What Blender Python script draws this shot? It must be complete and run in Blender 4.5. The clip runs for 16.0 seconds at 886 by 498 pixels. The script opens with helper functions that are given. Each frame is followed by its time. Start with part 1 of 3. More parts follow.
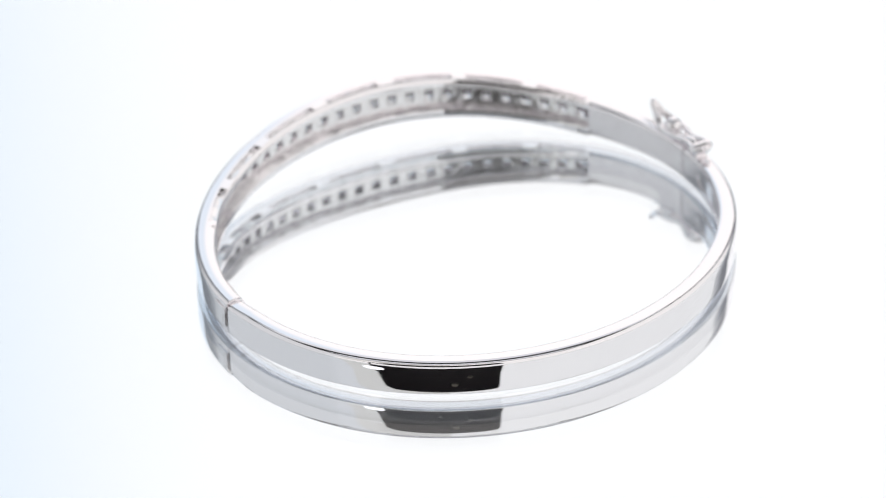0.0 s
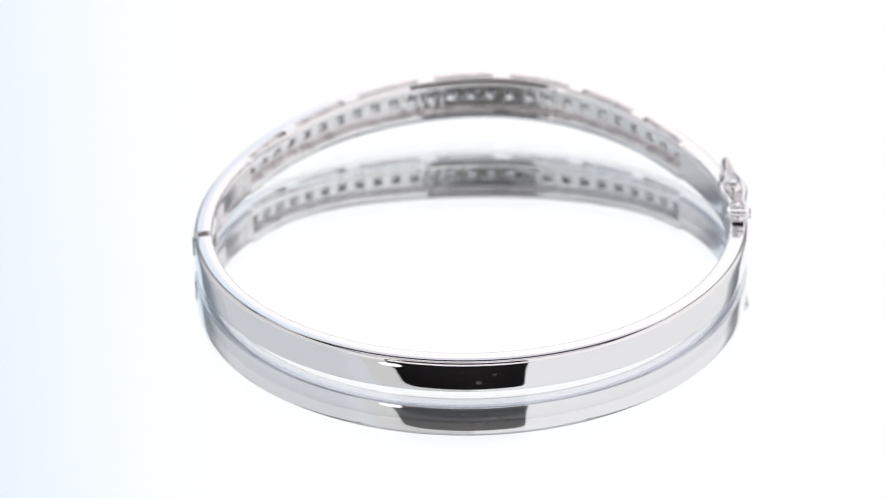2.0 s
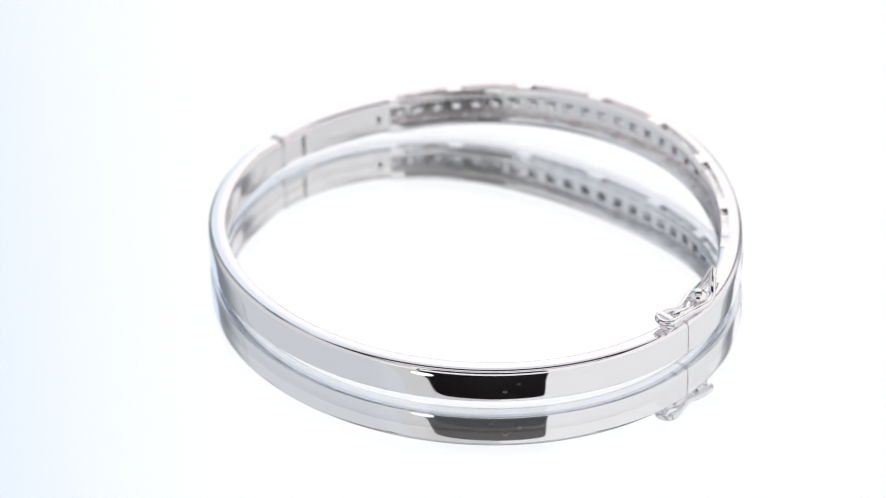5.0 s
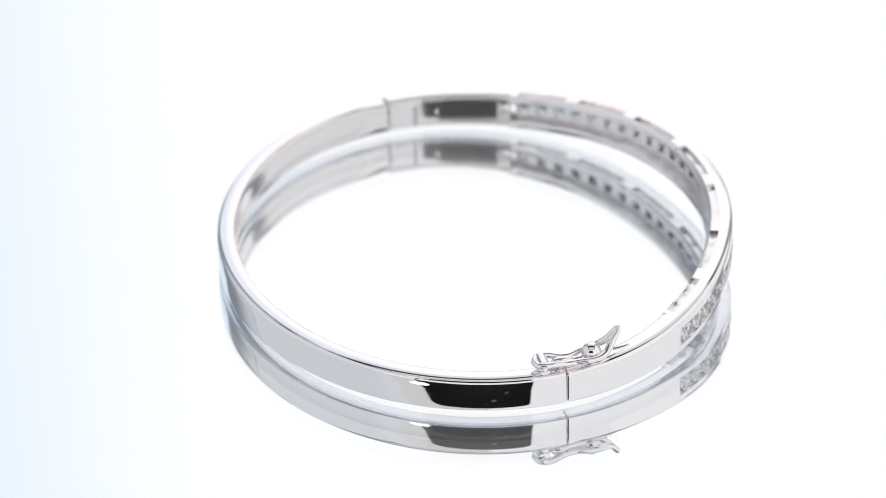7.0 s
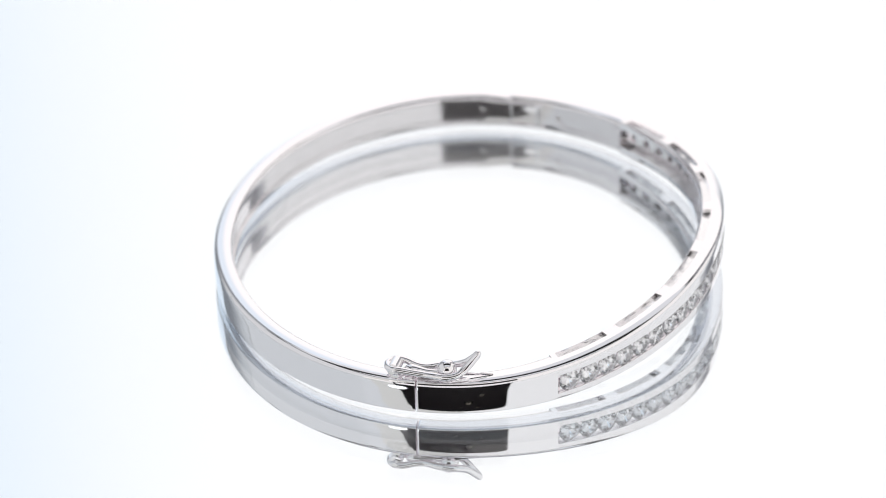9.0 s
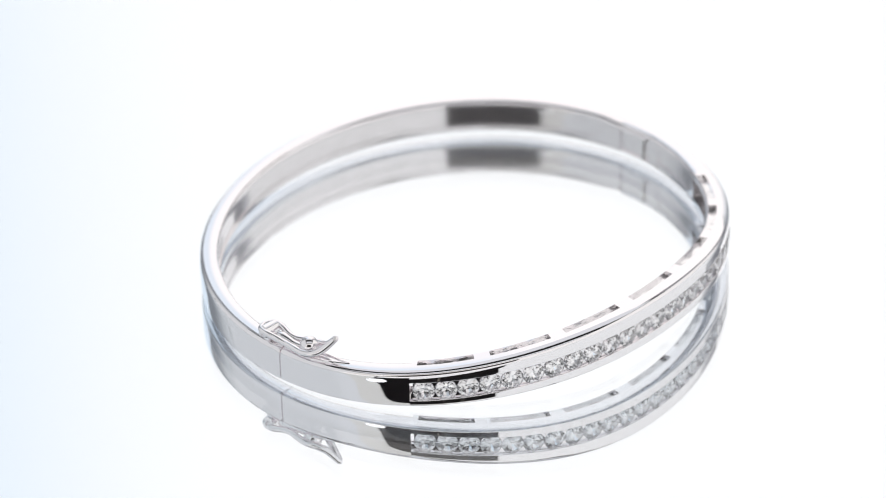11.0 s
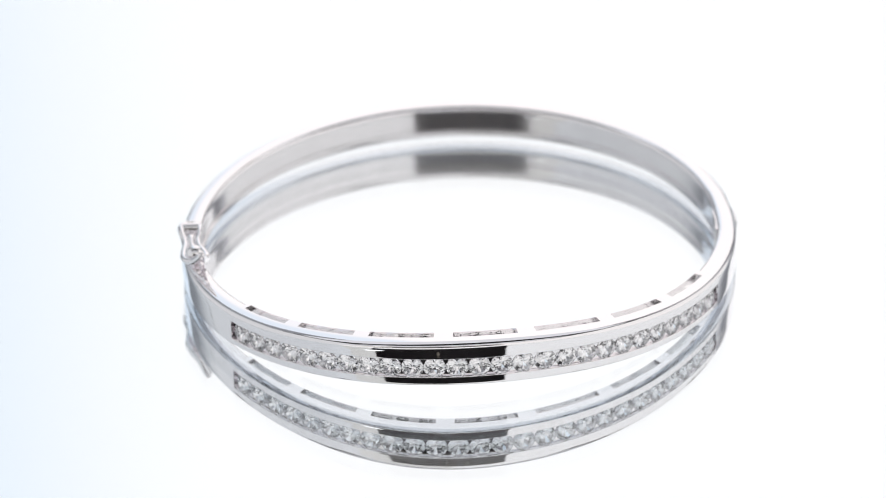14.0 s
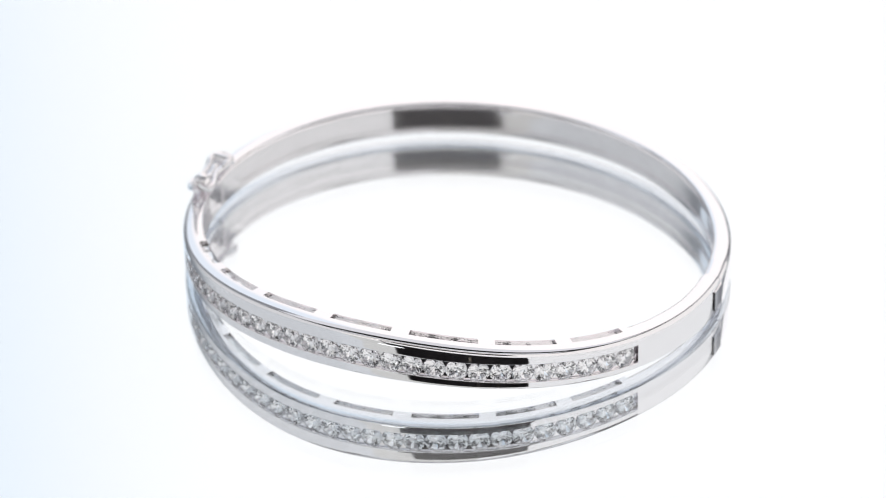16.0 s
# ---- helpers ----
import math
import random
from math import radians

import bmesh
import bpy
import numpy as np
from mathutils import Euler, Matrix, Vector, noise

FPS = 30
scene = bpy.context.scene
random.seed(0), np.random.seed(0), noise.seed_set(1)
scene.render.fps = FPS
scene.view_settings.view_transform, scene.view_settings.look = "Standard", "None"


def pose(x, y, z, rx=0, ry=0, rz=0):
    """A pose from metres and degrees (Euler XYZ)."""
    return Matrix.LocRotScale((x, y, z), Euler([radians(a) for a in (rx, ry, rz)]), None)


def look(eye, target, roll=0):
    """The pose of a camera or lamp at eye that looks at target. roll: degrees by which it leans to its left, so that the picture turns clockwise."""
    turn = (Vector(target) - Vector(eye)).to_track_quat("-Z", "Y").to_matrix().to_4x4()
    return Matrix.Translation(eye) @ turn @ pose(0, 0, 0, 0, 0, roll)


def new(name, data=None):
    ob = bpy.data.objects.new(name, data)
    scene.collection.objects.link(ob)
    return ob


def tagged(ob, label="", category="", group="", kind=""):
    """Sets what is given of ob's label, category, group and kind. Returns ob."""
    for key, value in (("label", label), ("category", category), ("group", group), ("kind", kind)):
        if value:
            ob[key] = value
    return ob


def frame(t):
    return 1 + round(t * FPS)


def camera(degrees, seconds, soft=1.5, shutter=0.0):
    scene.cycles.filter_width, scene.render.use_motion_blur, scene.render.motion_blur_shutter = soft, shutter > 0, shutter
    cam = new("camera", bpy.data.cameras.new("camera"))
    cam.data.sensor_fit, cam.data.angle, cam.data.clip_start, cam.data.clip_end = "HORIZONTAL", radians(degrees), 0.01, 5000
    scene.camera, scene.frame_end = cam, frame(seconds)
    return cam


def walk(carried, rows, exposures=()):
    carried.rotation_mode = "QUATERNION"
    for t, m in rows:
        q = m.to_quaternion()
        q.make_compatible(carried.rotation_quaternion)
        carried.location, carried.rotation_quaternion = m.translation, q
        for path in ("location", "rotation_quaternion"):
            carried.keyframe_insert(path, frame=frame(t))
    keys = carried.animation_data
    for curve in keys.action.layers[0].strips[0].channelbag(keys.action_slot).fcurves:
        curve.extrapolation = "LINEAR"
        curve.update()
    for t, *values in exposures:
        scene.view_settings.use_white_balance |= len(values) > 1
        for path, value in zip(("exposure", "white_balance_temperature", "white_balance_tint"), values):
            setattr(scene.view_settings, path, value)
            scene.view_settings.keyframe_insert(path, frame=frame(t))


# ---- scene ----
MM = 0.001

# ---- camera: fixed on its tripod before the tent's opening ----
cam = camera(11.83, 16.0, soft=1.0)
EYE, AIM = (-0.00247, -0.40470, 0.25820), (-0.00247, -0.00130, 0.00166)
walk(cam, [(0.0, look(EYE, AIM, -1.10)), (16.0, look(EYE, AIM, -1.10))])
cam.data.dof.use_dof = True
cam.data.dof.focus_distance = 0.451
cam.data.dof.aperture_fstop = 30.0

# ---- world: the unlit studio outside the tent ----
world = bpy.data.worlds.new("studio_dark")
world.use_nodes = True
world.node_tree.nodes["Background"].inputs[0].default_value = (0.5, 0.5, 0.55, 1)
world.node_tree.nodes["Background"].inputs[1].default_value = 0.02
scene.world = world
scene.view_settings.exposure = 0.0
scene.cycles.max_bounces = 24
scene.cycles.glossy_bounces = 14
scene.cycles.transmission_bounces = 20


# ---- materials ----
def material(name):
    m = bpy.data.materials.new(name)
    m.use_nodes = True
    nt = m.node_tree
    return m, nt, nt.nodes["Principled BSDF"], nt.nodes["Material Output"]


def noise_ramp(nt, scale, lo, hi, detail=4.0):
    co = nt.nodes.new("ShaderNodeTexCoord")
    n = nt.nodes.new("ShaderNodeTexNoise")
    n.inputs["Scale"].default_value = scale
    n.inputs["Detail"].default_value = detail
    r = nt.nodes.new("ShaderNodeMapRange")
    r.inputs["From Min"].default_value, r.inputs["From Max"].default_value = 0.3, 0.7
    r.inputs["To Min"].default_value, r.inputs["To Max"].default_value = lo, hi
    nt.links.new(co.outputs["Object"], n.inputs["Vector"])
    nt.links.new(n.outputs["Fac"], r.inputs["Value"])
    return r.outputs["Result"], n.outputs["Fac"]


def metal(name, color, rough_lo, rough_hi, bump=0.02, scale=900.0, haze=0.0, lumps=160.0):
    """Metal; haze: the share of fine scratches that scatter widely over the polish; lumps: how fine its unevenness is."""
    m, nt, p, out = material(name)
    p.inputs["Base Color"].default_value = (*color, 1)
    p.inputs["Metallic"].default_value = 1.0
    rough, _ = noise_ramp(nt, scale, rough_lo, rough_hi)
    nt.links.new(rough, p.inputs["Roughness"])
    _, wave = noise_ramp(nt, lumps, 0, 1, 2.0)
    b = nt.nodes.new("ShaderNodeBump")
    b.inputs["Strength"].default_value = bump
    b.inputs["Distance"].default_value = 0.0002
    nt.links.new(wave, b.inputs["Height"])
    nt.links.new(b.outputs["Normal"], p.inputs["Normal"])
    if haze:
        q = nt.nodes.new("ShaderNodeBsdfPrincipled")
        q.inputs["Base Color"].default_value = (*color, 1)
        q.inputs["Metallic"].default_value = 1.0
        q.inputs["Roughness"].default_value = 0.75
        nt.links.new(b.outputs["Normal"], q.inputs["Normal"])
        share, _ = noise_ramp(nt, scale * 0.6, haze * 0.85, haze * 1.15)
        mix = nt.nodes.new("ShaderNodeMixShader")
        nt.links.new(share, mix.inputs[0])
        nt.links.new(p.outputs[0], mix.inputs[1])
        nt.links.new(q.outputs[0], mix.inputs[2])
        nt.links.new(mix.outputs[0], out.inputs["Surface"])
    return m


def plain(name, color, rough=0.6, spec=0.3, vary=0.08):
    m, nt, p, out = material(name)
    f, _ = noise_ramp(nt, 45.0, 1 - vary, 1 + vary)
    mix = nt.nodes.new("ShaderNodeMix")
    mix.data_type = "RGBA"
    mix.blend_type = "MULTIPLY"
    mix.inputs["Factor"].default_value = 1.0
    mix.inputs["A"].default_value = (*color, 1)
    nt.links.new(f, mix.inputs["B"])
    nt.links.new(mix.outputs["Result"], p.inputs["Base Color"])
    p.inputs["Roughness"].default_value = rough
    p.inputs["Specular IOR Level"].default_value = spec
    return m


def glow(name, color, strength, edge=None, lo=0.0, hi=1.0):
    """Back-lit diffuser cloth; edge: a second colour towards its local -x side, painting in fall-off."""
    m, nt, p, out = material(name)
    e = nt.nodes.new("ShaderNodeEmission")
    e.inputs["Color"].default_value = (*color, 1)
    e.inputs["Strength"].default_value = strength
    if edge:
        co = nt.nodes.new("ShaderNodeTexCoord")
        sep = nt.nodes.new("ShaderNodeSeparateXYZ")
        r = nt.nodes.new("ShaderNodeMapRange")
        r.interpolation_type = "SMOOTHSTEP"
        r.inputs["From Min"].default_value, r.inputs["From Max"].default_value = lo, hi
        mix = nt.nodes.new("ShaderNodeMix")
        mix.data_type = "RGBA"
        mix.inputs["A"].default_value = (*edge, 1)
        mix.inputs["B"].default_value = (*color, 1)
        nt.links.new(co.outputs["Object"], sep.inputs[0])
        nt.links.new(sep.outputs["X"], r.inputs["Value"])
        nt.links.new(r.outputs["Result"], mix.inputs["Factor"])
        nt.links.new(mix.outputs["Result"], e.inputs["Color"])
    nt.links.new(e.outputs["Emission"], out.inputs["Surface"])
    return m


def gem_material():
    """Clear, strongly refracting stone."""
    m, nt, p, out = material("clear_stone")
    g = nt.nodes.new("ShaderNodeBsdfGlass")
    g.inputs["Color"].default_value = (0.985, 0.985, 0.99, 1)
    g.inputs["Roughness"].default_value = 0.0
    g.inputs["IOR"].default_value = 2.2
    nt.links.new(g.outputs[0], out.inputs["Surface"])
    return m


def sheet_glass():
    m, nt, p, out = material("mirror_glass")
    p.inputs["Base Color"].default_value = (0.972, 0.985, 0.987, 1)
    p.inputs["Transmission Weight"].default_value = 1.0
    p.inputs["IOR"].default_value = 1.6
    p.inputs["Roughness"].default_value = 0.0
    return m


SILVER = metal("rhodium_plated_silver", (0.91, 0.886, 0.90), 0.015, 0.05)
INNER = metal("worn_silver_inside", (0.90, 0.868, 0.878), 0.09, 0.14, 0.10, haze=0.20)
CAST = metal("cast_silver_gallery", (0.96, 0.945, 0.95), 0.12, 0.22, 0.55, haze=0.16, lumps=1300.0)
STONE = gem_material()
GLASS = sheet_glass()
BACKING = metal("mirror_silvering", (0.902, 0.93, 0.95), 0.0, 0.003, 0.0)
DRUM = plain("white_plastic", (0.8, 0.8, 0.8), 0.4)
# the back cloth's dimmer, bluer left is light fall-off put into its colour
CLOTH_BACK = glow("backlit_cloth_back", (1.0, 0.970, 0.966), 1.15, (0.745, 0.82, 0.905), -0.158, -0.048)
CLOTH_SIDE = glow("backlit_cloth_side", (0.958, 0.976, 1.0), 0.74)
CLOTH_TOP = glow("backlit_cloth_top", (0.93, 0.95, 1.0), 0.82)
# same cloth twice: uneven lighting put in as a dim and a bright emission
CLOTH_FRONT_L = glow("backlit_cloth_dim_copy", (0.96, 0.977, 1.0), 0.78)
CLOTH_FRONT_R = glow("backlit_cloth_bright_copy", (1.0, 0.985, 0.975), 0.97)
# corner and low cloths: shade painted as darker emission, graded along x
CLOTH_CORNER_L = glow("shaded_corner_cloth", (0.26, 0.275, 0.30), 1.0, (0.66, 0.68, 0.70), -0.50, -0.36)
CLOTH_CORNER_R = glow("shaded_corner_cloth_far", (0.62, 0.62, 0.64), 1.0, (0.26, 0.26, 0.28), 0.42, 0.50)
CLOTH_LOW_L = glow("shaded_low_cloth", (0.95, 0.97, 1.0), 1.0, (0.36, 0.385, 0.42), -0.25, -0.15)
CLOTH_LOW_R = glow("shaded_low_cloth_far", (0.36, 0.385, 0.42), 1.0, (0.95, 0.97, 1.0), 0.16, 0.27)
# almost no glow: a dark stretch of roof for the metal to reflect
ROOF_DARK = glow("dark_roof_strip", (1.0, 0.98, 0.97), 0.03)
# hem cloth, its weaker light set by emission alone
CLOTH_HEM = glow("dimmed_cloth_hem", (1.0, 0.985, 0.95), 0.72)
LAMP = glow("lamp_face", (1, 1, 1), 1.7)
FAINT = glow("faint_warm_lamp", (1.0, 0.88, 0.74), 0.20)
BLACK = plain("black_paint", (0.02, 0.02, 0.021), 0.6)
STUDIO = plain("dark_grey_wall_paint", (0.20, 0.178, 0.182), 0.9)
TABLE = plain("white_laminate", (0.78, 0.78, 0.79), 0.5)


# ---- mesh helpers ----
def part(name, bm, mat, parent, label="", smooth=35):
    bmesh.ops.recalc_face_normals(bm, faces=bm.faces)
    me = bpy.data.meshes.new(name)
    for f in bm.faces:
        f.smooth = True
    bm.to_mesh(me)
    bm.free()
    me.set_sharp_from_angle(angle=radians(smooth))
    me.materials.append(mat)
    if name in ("stone_half", "plain_half"):
        me.materials.append(INNER)
    ob = new(name, me)
    if parent:
        ob.parent = parent
    if label:
        tagged(ob, label)
    return ob


def box(bm, x0, x1, y0, y1, z0, z1, bevel=0.0):
    r = bmesh.ops.create_cube(bm, size=1.0)
    vs = r["verts"]
    for v in vs:
        v.co = Vector(((x0 + x1) / 2 + v.co.x * (x1 - x0), (y0 + y1) / 2 + v.co.y * (y1 - y0), (z0 + z1) / 2 + v.co.z * (z1 - z0)))
    if bevel:
        es = list({e for v in vs for e in v.link_edges})
        bmesh.ops.bevel(bm, geom=es, offset=bevel, segments=2, affect="EDGES", profile=0.7)
    return bm


def cylinder(bm, r, depth, m, seg=48, r2=None):
    bmesh.ops.create_cone(bm, cap_ends=True, segments=seg, radius1=r, radius2=r if r2 is None else r2, depth=depth, matrix=m)
    return bm


def tube(bm, pts, radii, closed=False, seg=10):
    """A round wire through the points."""
    pts = [Vector(p) for p in pts]
    n = len(pts)
    rings = []
    up = None
    for i, p in enumerate(pts):
        a = pts[(i - 1) % n] if closed or i else p
        b = pts[(i + 1) % n] if closed or i < n - 1 else p
        d = (b - a).normalized()
        if up is None:
            up = d.orthogonal().normalized()
        up = (up - d * up.dot(d)).normalized()
        side = d.cross(up)
        r = radii[i] if isinstance(radii, list) else radii
        rings.append([bm.verts.new(p + (up * math.cos(k * 2 * math.pi / seg) + side * math.sin(k * 2 * math.pi / seg)) * r) for k in range(seg)])
    for i in range(n if closed else n - 1):
        A, B = rings[i], rings[(i + 1) % n]
        off = 0
        if closed and i == n - 1:
            off = min(range(seg), key=lambda o: (A[0].co - B[o].co).length)
        for k in range(seg):
            bm.faces.new((A[k], A[(k + 1) % seg], B[(k + 1 + off) % seg], B[(k + off) % seg]))
    if not closed:
        bm.faces.new(rings[0])
        bm.faces.new(rings[-1])


# ---- the bangle's line: an oval, flat behind and arched over the stones ----
CX, CY, SEMI_A, SEMI_B, TURN = 0.24 * MM, 1.00 * MM, 31.0 * MM, 28.43 * MM, radians(29.46)


def arch(deg):
    u = deg % 360
    if u >= 180:
        return 0.0
    v = u * 90 / 85 if u < 85 else 90 + (u - 85) * 90 / 95
    return math.sin(radians(v)) ** 2.7


def top_z(deg):
    u = deg % 360
    step = 0.34 * max(0.0, 1 - (u - 182.2) / 7) if 182.2 < u < 189.2 else 0.0
    return (4.17 + 3.27 * arch(deg) - step) * MM


def bottom_z(deg):
    return (0.02 + 2.03 * arch(deg)) * MM


def depth_at(deg):
    u = deg % 360
    k = 0.0 if u >= 180 else min(1.0, max(0.0, math.sin(radians(u)) * 1.6 - 0.25))
    return (2.15 + 0.60 * k) * MM


def place(deg, n, z):
    """A point of the bangle: degrees along the oval, metres outwards from its outer face, height."""
    n += 0.17 * MM * math.exp(-(((deg % 360) - 66) / 20) ** 2) - 0.20 * MM * math.exp(-(((deg % 360) - 100) / 20) ** 2)
    u = radians(deg)
    x, y = SEMI_A * math.cos(u), SEMI_B * math.sin(u)
    nx, ny = SEMI_B * math.cos(u), SEMI_A * math.sin(u)
    l = math.hypot(nx, ny)
    x, y = x + nx / l * n, y + ny / l * n
    return Vector((CX + x * math.cos(TURN) - y * math.sin(TURN), CY + x * math.sin(TURN) + y * math.cos(TURN), z))


def sweep(bm, profile, u0, u1, step=1.0, ease=(0.0, 0.0), inside=()):
    """Carries a closed outline (n, z) along the oval and caps its ends, which are eased by that much."""
    count = max(2, int(math.ceil(abs(u1 - u0) / step)))
    rings = []
    stops = [u0 + (u1 - u0) * i / count for i in range(count + 1)]
    rows = [(u, 0.0) for u in stops]
    if ease[0]:
        d = ease[0] / (0.5 * MM)
        rows = [(u0, ease[0]), (u0 + 0.3 * d, 0.3 * ease[0]), (u0 + d, 0.0)] + rows[1:]
    if ease[1]:
        d = ease[1] / (0.5 * MM)
        rows = rows[:-1] + [(u1 - d, 0.0), (u1 - 0.3 * d, 0.3 * ease[1]), (u1, ease[1])]
    for u, inset in rows:
        pts = profile(u)
        if inset:
            cn = sum(p[0] for p in pts) / len(pts)
            cz = sum(p[1] for p in pts) / len(pts)
            pts = [(n + (cn - n) * inset / (1.1 * MM), z + (cz - z) * inset / (1.9 * MM)) for n, z in pts]
        rings.append([bm.verts.new(place(u, n, z)) for n, z in pts])
    k = len(rings[0])
    for A, B in zip(rings, rings[1:]):
        for j in range(k):
            f = bm.faces.new((A[j], A[(j + 1) % k], B[(j + 1) % k], B[j]))
            f.material_index = 1 if j in inside else 0
    bm.faces.new(rings[0])
    bm.faces.new(rings[-1])


def corner(cn, cz, r, a0, a1, seg=5):
    return [(cn + r * math.cos(radians(a0 + (a1 - a0) * i / seg)), cz + r * math.sin(radians(a0 + (a1 - a0) * i / seg))) for i in range(seg + 1)]


def dome(u, z):
    zt, zb = top_z(u), bottom_z(u)
    s = (z - (zt + zb) / 2) / ((zt - zb) / 2)
    return -0.045 * MM * s * s


R_LOW = 0.11 * MM


def edge_r(u):
    return (0.60 - 0.20 * arch(u)) * MM


def crown(u, z, r, lean, up):
    """Broad edge that runs softly from the outer face into the crowned top (up = 1) or underside (up = -1)."""
    run = 1.30 * MM - r + r * math.cos(radians(90 - lean))
    slope = math.tan(radians(lean))
    low = slope * run / 2
    base = -r + dome(u, z)
    pts = [(n, z - up * (low + r * math.sin(radians(90 - lean))) + up * h) for n, h in corner(base, 0.0, r, 0, 90 - lean)]
    n0 = pts[-1][0]
    for k in range(1, 6):
        f = k / 5
        pts.append((n0 - run * f, z - up * low + up * slope * run * (f - f * f / 2)))
    return pts


def outer_outline(u, z0, z1, r0, r1):
    """Outer side of an outline from the low edge z0 up to z1; slim edges are rounded, broad ones crowned."""
    low = crown(u, z0, r0, 18, -1)[::-1] if r0 >= R_LOW else corner(-r0 + dome(u, z0), z0 + r0, r0, -90, 0)
    high = crown(u, z1, r1, 16 + 6 * math.sqrt(arch(u)), 1) if r1 >= R_LOW else corner(-r1 + dome(u, z1), z1 - r1, r1, 0, 90)
    a, b = low[-1][1], high[0][1]
    face = [(dome(u, a + (b - a) * i / 8), a + (b - a) * i / 8) for i in range(1, 8)]
    return low + face + high


def hollow(deg, u0, u1, full=0.95 * MM):
    """Half height of the hollow on the inside, rounded at its two ends."""
    reach = min(abs(deg - u0), abs(u1 - deg)) * 0.5 * MM
    if deg <= u0 or deg >= u1:
        return 0.15 * MM
    if reach >= full:
        return full
    return max(0.15 * MM, math.sqrt(max(0.0, full * full - (full - reach) ** 2)))


def solid_outline(u, hole=0.15 * MM, deep=0.10 * MM):
    zt, zb, t = top_z(u), bottom_z(u), depth_at(u)
    zm = (zt + zb) / 2
    pts = outer_outline(u, zb, zt, R_LOW, edge_r(u))
    pts += shoulder(t, zt, 0.80 * MM)
    d = deep * min(1.0, max(0.001, (hole - 0.15 * MM) / (0.25 * MM)))
    pts += [(-t, zm + hole + 0.03 * MM), (-t + d * 0.5, zm + hole), (-t + d, zm + hole - 0.01 * MM), (-t + d, zm + hole * 0.3), (-t + d, zm - hole * 0.3), (-t + d, zm - hole + 0.01 * MM), (-t + d * 0.5, zm - hole), (-t, zm - hole - 0.03 * MM)]
    pts += under_shoulder(t, zb, 0.85 * MM)
    return pts


def inner_range():
    """Sides of the solid outline that lie in the hollow inside."""
    count = len(solid_outline(90.0))
    return range(count - 14, count - 4)


def shoulder(t, z, w):
    """The top's soft fall towards the inner wall at -t, over the width w."""
    return [(-t + w * f, z - w * g) for f, g in ((1.0, 0.0), (0.62, 0.06), (0.28, 0.19), (0.08, 0.36), (0.0, 0.58))]


def lip_edge(t, z, up):
    """Slanting rounded edge of a lip, from beside the slots to the inner wall at -t."""
    w = t + SLOT_IN
    return [(-t + w * f, z - up * g * MM) for f, g in ((0.80, 0.05), (0.50, 0.22), (0.22, 0.42), (0.06, 0.55), (0.0, 0.66))]


def under_shoulder(t, z, w):
    """The same soft turn from the inner wall into the underside."""
    return [(n, 2 * z - h) for n, h in reversed(shoulder(t, z, w))]


def bar_outline(n0, n1, z0, z1, b=0.07 * MM):
    """A slim bar with eased edges between n0 < n1 and z0 < z1."""
    return [(n0 + b, z0), (n1 - b, z0), (n1, z0 + b), (n1, z1 - b), (n1 - b, z1), (n0 + b, z1), (n0, z1 - b), (n0, z0 + b)]


CHANNEL_0, CHANNEL_1 = 31.5, 150.5
SLOTS = [(32.8, 45.3), (48.8, 62.2), (65.6, 79.4), (83.4, 96.9), (100.8, 115.4), (119.0, 132.4), (136.0, 148.6)]
SLOT_OUT, SLOT_IN = -1.50 * MM, -2.40 * MM
CHANNEL, WALL, LIP = 2.22 * MM, 0.70 * MM, 0.56 * MM
SEAM_CLASP, SEAM_HINGE = 0.7, 182.2


def rail_up(u):
    return (top_z(u) - bottom_z(u) - CHANNEL) * 0.60


def rail_low(u):
    return (top_z(u) - bottom_z(u) - CHANNEL) * 0.40


def upper_rail(u):
    zt = top_z(u)
    z0 = zt - rail_up(u)
    pts = outer_outline(u, z0, zt, 0.08 * MM, edge_r(u))
    return pts + [(SLOT_OUT, zt), (SLOT_OUT, zt - WALL), (-1.35 * MM, z0 - 0.22 * MM), (-1.10 * MM, z0 - 0.22 * MM), (-0.75 * MM, z0 + 0.22 * MM), (-0.34 * MM, z0 + 0.05 * MM)]


def lower_rail(u):
    zb = bottom_z(u)
    z1 = zb + rail_low(u)
    pts = outer_outline(u, zb, z1, R_LOW, 0.08 * MM)
    return pts + [(-0.34 * MM, z1 - 0.05 * MM), (-0.75 * MM, z1 - 0.22 * MM), (-1.10 * MM, z1 + 0.22 * MM), (-1.35 * MM, z1 + 0.22 * MM), (SLOT_OUT, zb + WALL), (SLOT_OUT, zb)]


